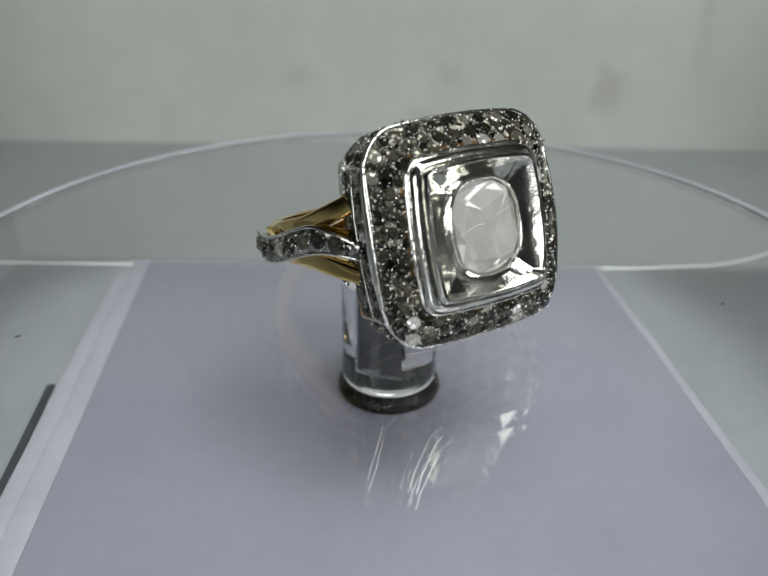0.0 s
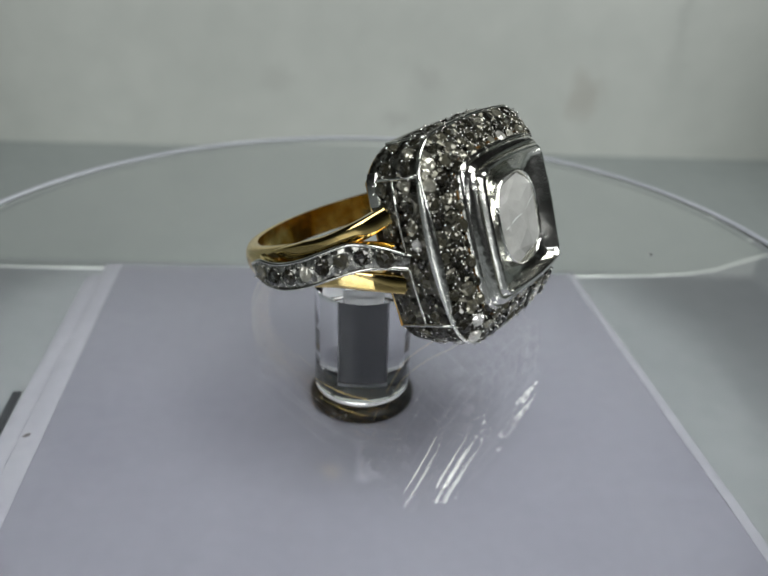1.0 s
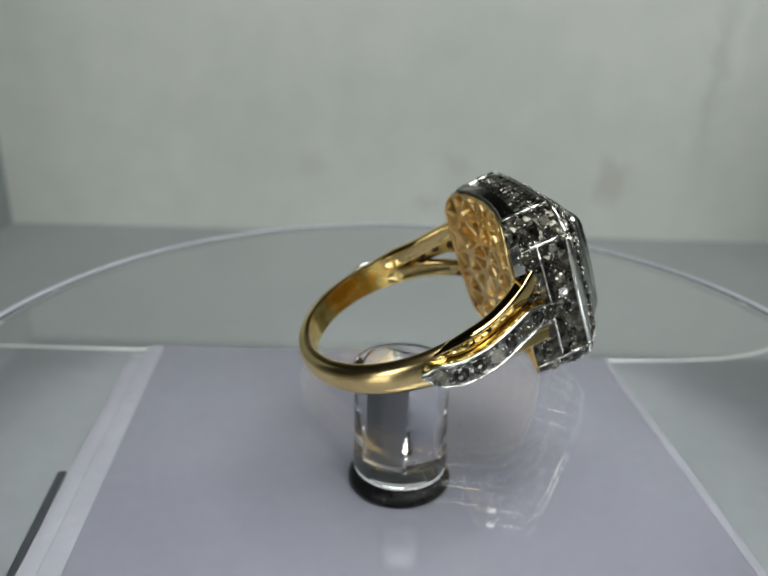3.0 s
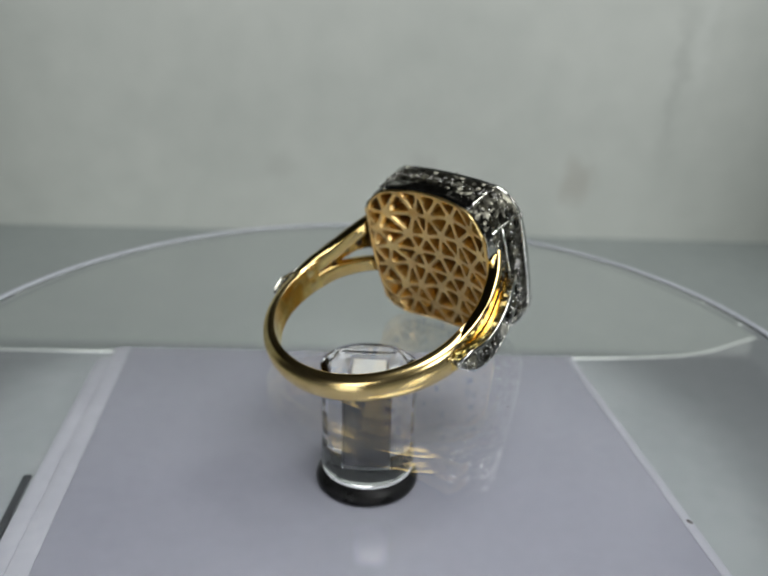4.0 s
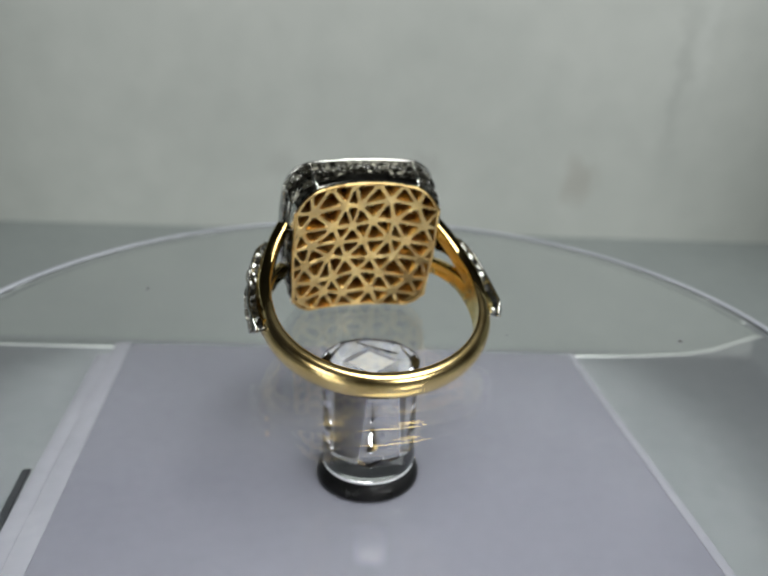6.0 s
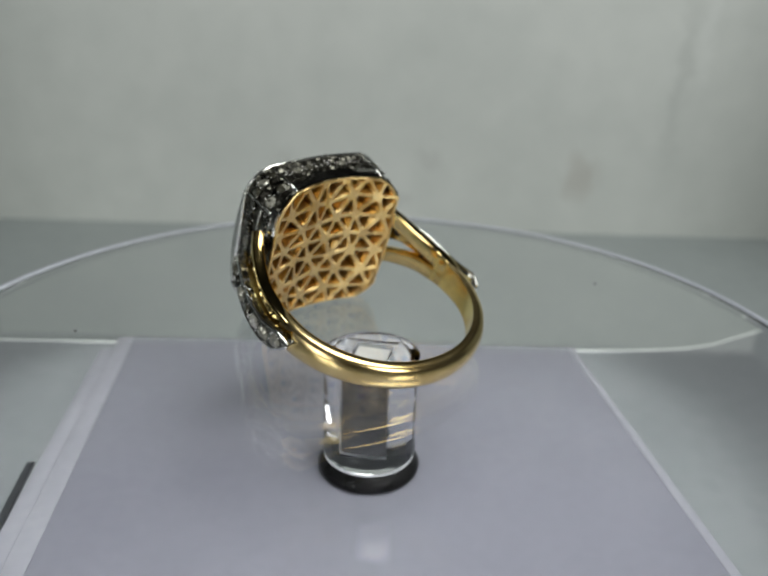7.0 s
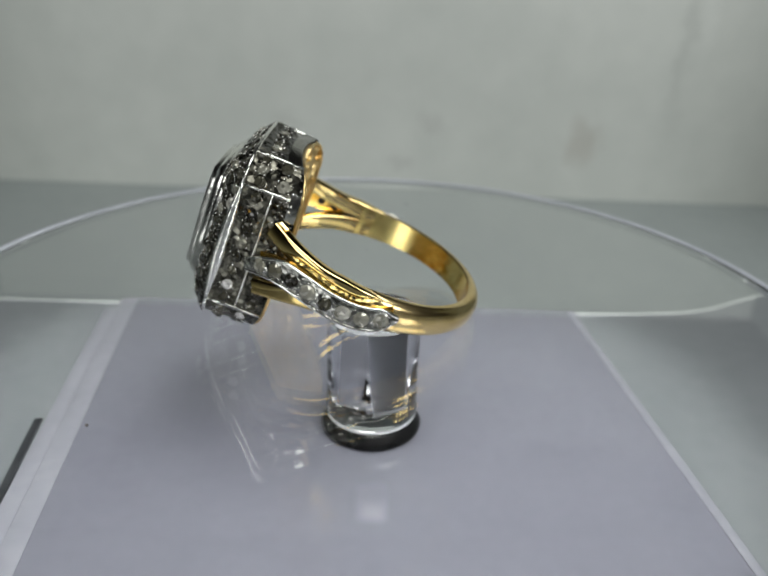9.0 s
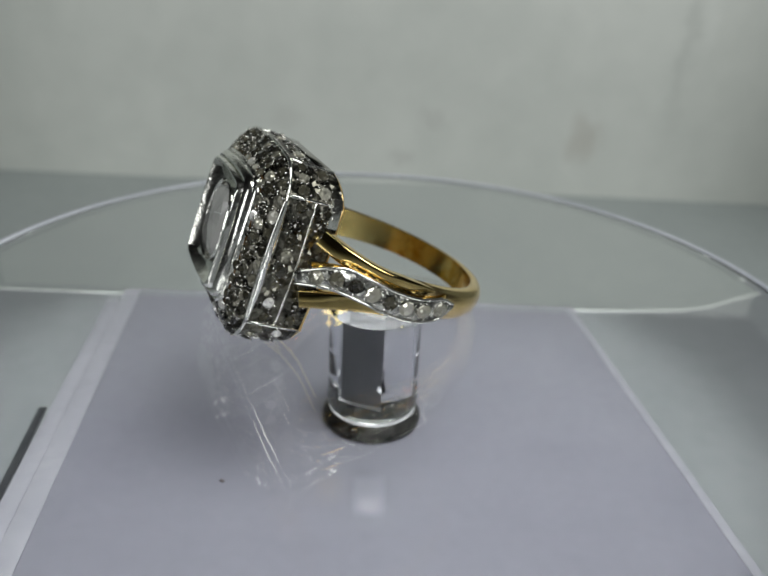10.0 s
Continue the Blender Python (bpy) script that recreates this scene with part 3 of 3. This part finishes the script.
# openwork gold back
def gallery():
    rnd = random.Random(7)
    nx, nw = 6, 7
    hx, hw, c = 6.58, 7.17, 1.92
    grid = {}
    for i in range(nx + 2):
        for j in range(nw + 1):
            x, w = -hx + 2 * hx * (i - (0.5 if j % 2 else 0.0)) / nx, -hw + 2 * hw * j / nw
            x = max(-hx, min(hx, x))
            if abs(x) < hx - 0.4 and 0 < j < nw:
                x, w = x + rnd.uniform(-0.58, 0.58), w + rnd.uniform(-0.48, 0.48)
            over = abs(x) + abs(w) - (hx + hw - c)
            if over > 0:
                x, w = x - math.copysign(over / 2, x), w - math.copysign(over / 2, w)
            grid[i, j] = (x, w)
    bm = bmesh.new()

    def vert(x, w, d):
        return bm.verts.new((x, v_back(x) - 0.12 + d, w - 0.55))
    for i in range(nx + 1):
        for j in range(nw):
            a, b, c2, d = grid[i, j], grid[i + 1, j], grid[i + 1, j + 1], grid[i, j + 1]
            for tri in (((a, b, c2), (a, c2, d)) if j % 2 == 0 else ((a, b, d), (b, c2, d))):
                cx, cw = sum(p[0] for p in tri) / 3, sum(p[1] for p in tri) / 3
                area = abs((tri[1][0] - tri[0][0]) * (tri[2][1] - tri[0][1]) - (tri[2][0] - tri[0][0]) * (tri[1][1] - tri[0][1])) / 2
                if area < 0.25:
                    continue
                k = 0.66 * min(1.0, 0.6 + area / 3.4)
                hole = []
                for m in range(3):
                    p, q2 = tri[m], tri[(m + 1) % 3]
                    for s in (0.14, 0.86):
                        e = (p[0] * (1 - s) + q2[0] * s, p[1] * (1 - s) + q2[1] * s)
                        hole.append((cx + (e[0] - cx) * k, cw + (e[1] - cw) * k))
                mids = [((cx + (x - cx) * 1.16), (cw + (w - cw) * 1.16)) for x, w in hole]
                o = [vert(*p, 0) for p in tri]
                r1 = [vert(x, w, -0.02) for x, w in mids]
                r2 = [vert(x, w, 0.16) for x, w in hole]
                r3 = [vert(x, w, 1.25) for x, w in hole]
                for m in range(3):
                    bm.faces.new((o[m], o[(m + 1) % 3], r1[2 * m + 1], r1[2 * m]))
                    bm.faces.new((o[(m + 1) % 3], r1[(2 * m + 2) % 6], r1[2 * m + 1]))
                for ra, rb in ((r1, r2), (r2, r3)):
                    for m in range(6):
                        bm.faces.new((ra[m], ra[(m + 1) % 6], rb[(m + 1) % 6], rb[m]))
    bmesh.ops.remove_doubles(bm, verts=bm.verts, dist=0.004)
    part("openwork_back", bm, ROSE, head, "rose gold openwork back plate", smooth=40)
    # The floor's colour carries the shade of the deep holes.
    part("inner_floor", loft([at_v(outline(6.45, 7.1, 1.98, -0.55), lambda x: v_back(x) + 1.2), at_v(outline(2.0, 2.0, 0.6), lambda x: v_back(x) + 1.3)], True, False, True), CAVITY, head, "gold darkened like a shaded hollow")


gallery()

# small diamonds
cut = bmesh.new()
lev = [(0.50, -0.06), (0.50, 0.03), (0.29, 0.15)]
rows8 = [[cut.verts.new((r * math.cos(2 * math.pi * (k + 0.5 * (i == 2)) / 8), r * math.sin(2 * math.pi * (k + 0.5 * (i == 2)) / 8), z)) for k in range(8)] for i, (r, z) in enumerate(lev)]
for k in range(8):
    cut.faces.new((rows8[0][k], rows8[0][(k + 1) % 8], rows8[1][(k + 1) % 8], rows8[1][k]))
    cut.faces.new((rows8[1][k], rows8[1][(k + 1) % 8], rows8[2][k]))
    cut.faces.new((rows8[1][(k + 1) % 8], rows8[2][(k + 1) % 8], rows8[2][k]))
cut.faces.new(rows8[2])
bmesh.ops.scale(cut, vec=(MM, MM, MM), verts=cut.verts)
CUT = bpy.data.meshes.new("small_diamond")
cut.to_mesh(CUT)
cut.free()
CUT.materials.append(STONE)
gem = random.Random(23)
bead_spots = []


def small_stone(p, normal, size, parent):
    ob = new("small_diamond", CUT)
    ob.parent = parent
    n = (Vector(normal).normalized() + Vector((gem.uniform(-1, 1), gem.uniform(-1, 1), gem.uniform(-1, 1))) * 0.16).normalized()
    qn = n.to_track_quat("Z", "Y") @ Euler((0, 0, gem.uniform(0, 6))).to_quaternion()
    ob.matrix_basis = Matrix.LocRotScale(Vector(p) * MM, qn, (size, size, size * 1.1))
    return n


def setting(p, normal, size, parent, far=0.60):
    n = small_stone(p, normal, size, parent)
    a = n.orthogonal().normalized()
    b = n.cross(a)
    f = gem.uniform(0, 6)
    for k in range(6):
        t = f + math.pi / 3 * k + gem.uniform(-0.3, 0.3)
        bead_spots.append((Vector(p) + (a * math.cos(t) + b * math.sin(t)) * size * far + n * 0.06, gem.uniform(0.05, 0.115)))


def bead_work(spots, parent):
    beads = bmesh.new()
    for p, r in spots:
        bmesh.ops.create_icosphere(beads, subdivisions=1, radius=r, matrix=Matrix.Translation(p))
    part("bead_setting", beads, BEAD, parent, "tiny metal beads that hold the stones", smooth="all", recalc=False)["kind"] = "stuff"


def along(pts, step, closed=True):
    """Points spaced along a polyline: (index, share)."""
    p = [Vector(q2) for q2 in pts] + ([Vector(pts[0])] if closed else [])
    total = sum((b - a).length for a, b in zip(p, p[1:]))
    count = max(1, round(total / step))
    out, i, done = [], 0, 0.0
    for k in range(count):
        want = total * (k + 0.5) / count
        while done + (p[i + 1] - p[i]).length < want:
            done += (p[i + 1] - p[i]).length
            i += 1
        out.append((p[i].lerp(p[i + 1], (want - done) / (p[i + 1] - p[i]).length), (p[i + 1] - p[i]).normalized()))
    return out


for share, step in ((0.20, 1.22), (0.53, 1.20), (0.84, 1.25)):
    ringpts = [lerp3(a, b, share) + Vector((0, 0.28 * (1 - abs(2 * share - 1)), 0)) for a, b in zip(rim3, top3)]
    for p, t in along(ringpts, step):
        out = Vector((p.x, 0, p.z + 0.3))
        out = (out - t * out.dot(t)).normalized()
        setting(p + Vector((gem.uniform(-0.1, 0.1), 0.0, gem.uniform(-0.1, 0.1))), out * 0.55 + Vector((0, 0.83, 0)), gem.uniform(0.78, 1.08), head)
for i in range(8):
    for share in ((0.27, 0.76) if i in (0, 4) else (0.36,) if i in (2, 6) else (0.25, 0.66)):
        pts = [lerp3(rim3[(i * 6 + j) % 48], back3[(i * 6 + j) % 48], share) for j in range(7)]
        for p, t in along(pts, 1.22, False):
            out = Vector((p.x, 0, p.z + 0.15))
            out = (out - t * out.dot(t)).normalized()
            setting(p, out + Vector((0, 0.18, 0)), gem.uniform(0.85, 1.1), head)
bead_work(bead_spots, head)
for sx, pts, arm in arms:
    bead_spots = []
    spots = along(pts[3:-3], 1.5, False)
    for p, t in spots:
        out = t.cross(Vector((0, 0, 1))) * sx
        setting(p + out * 0.26, out, gem.uniform(1.1, 1.28), arm, 0.58)
        # A dark disc on the lining stands in for the shade of a drilled hole.
        hole = bmesh.new()
        bmesh.ops.create_cone(hole, cap_ends=True, segments=10, radius1=0.36, radius2=0.30, depth=0.1,
                              matrix=Matrix.Translation(p - Vector((0.90 * sx, 0, 0))) @ out.to_track_quat("Z", "Y").to_matrix().to_4x4())
        part("hole_shade_disc", hole, DARK, arm)
    bead_work(bead_spots, arm)


# ---- what turns ----
def motions():
    spin = [(t, Matrix.Rotation(radians(a), 4, "Z")) for t, a in TURN]
    for ob in (shaft, disc):
        walk(ob, spin)
    seat = Matrix.Translation(RING_AT * MM) @ pose(0, 0, 0, LEAN, 0, 0)
    # the disc runs a little out of true and lifts the ring by tenths of a millimetre
    walk(ring, [(t, Matrix.Translation((0, 0, 0.16 * MM * math.cos(radians(a + 130)))) @ m @ seat) for (t, m), (_, a) in zip(spin, TURN)])
    for ob in [o for o in scene.objects if "polar" in o.keys()]:
        r, a = ob["polar"]
        lay = pose(r * math.cos(radians(a)) * MM, r * math.sin(radians(a)) * MM, (DZ + 0.08) * MM, 0, 0, a * 3)
        walk(ob, [(t, m @ lay) for t, m in spin])


motions()
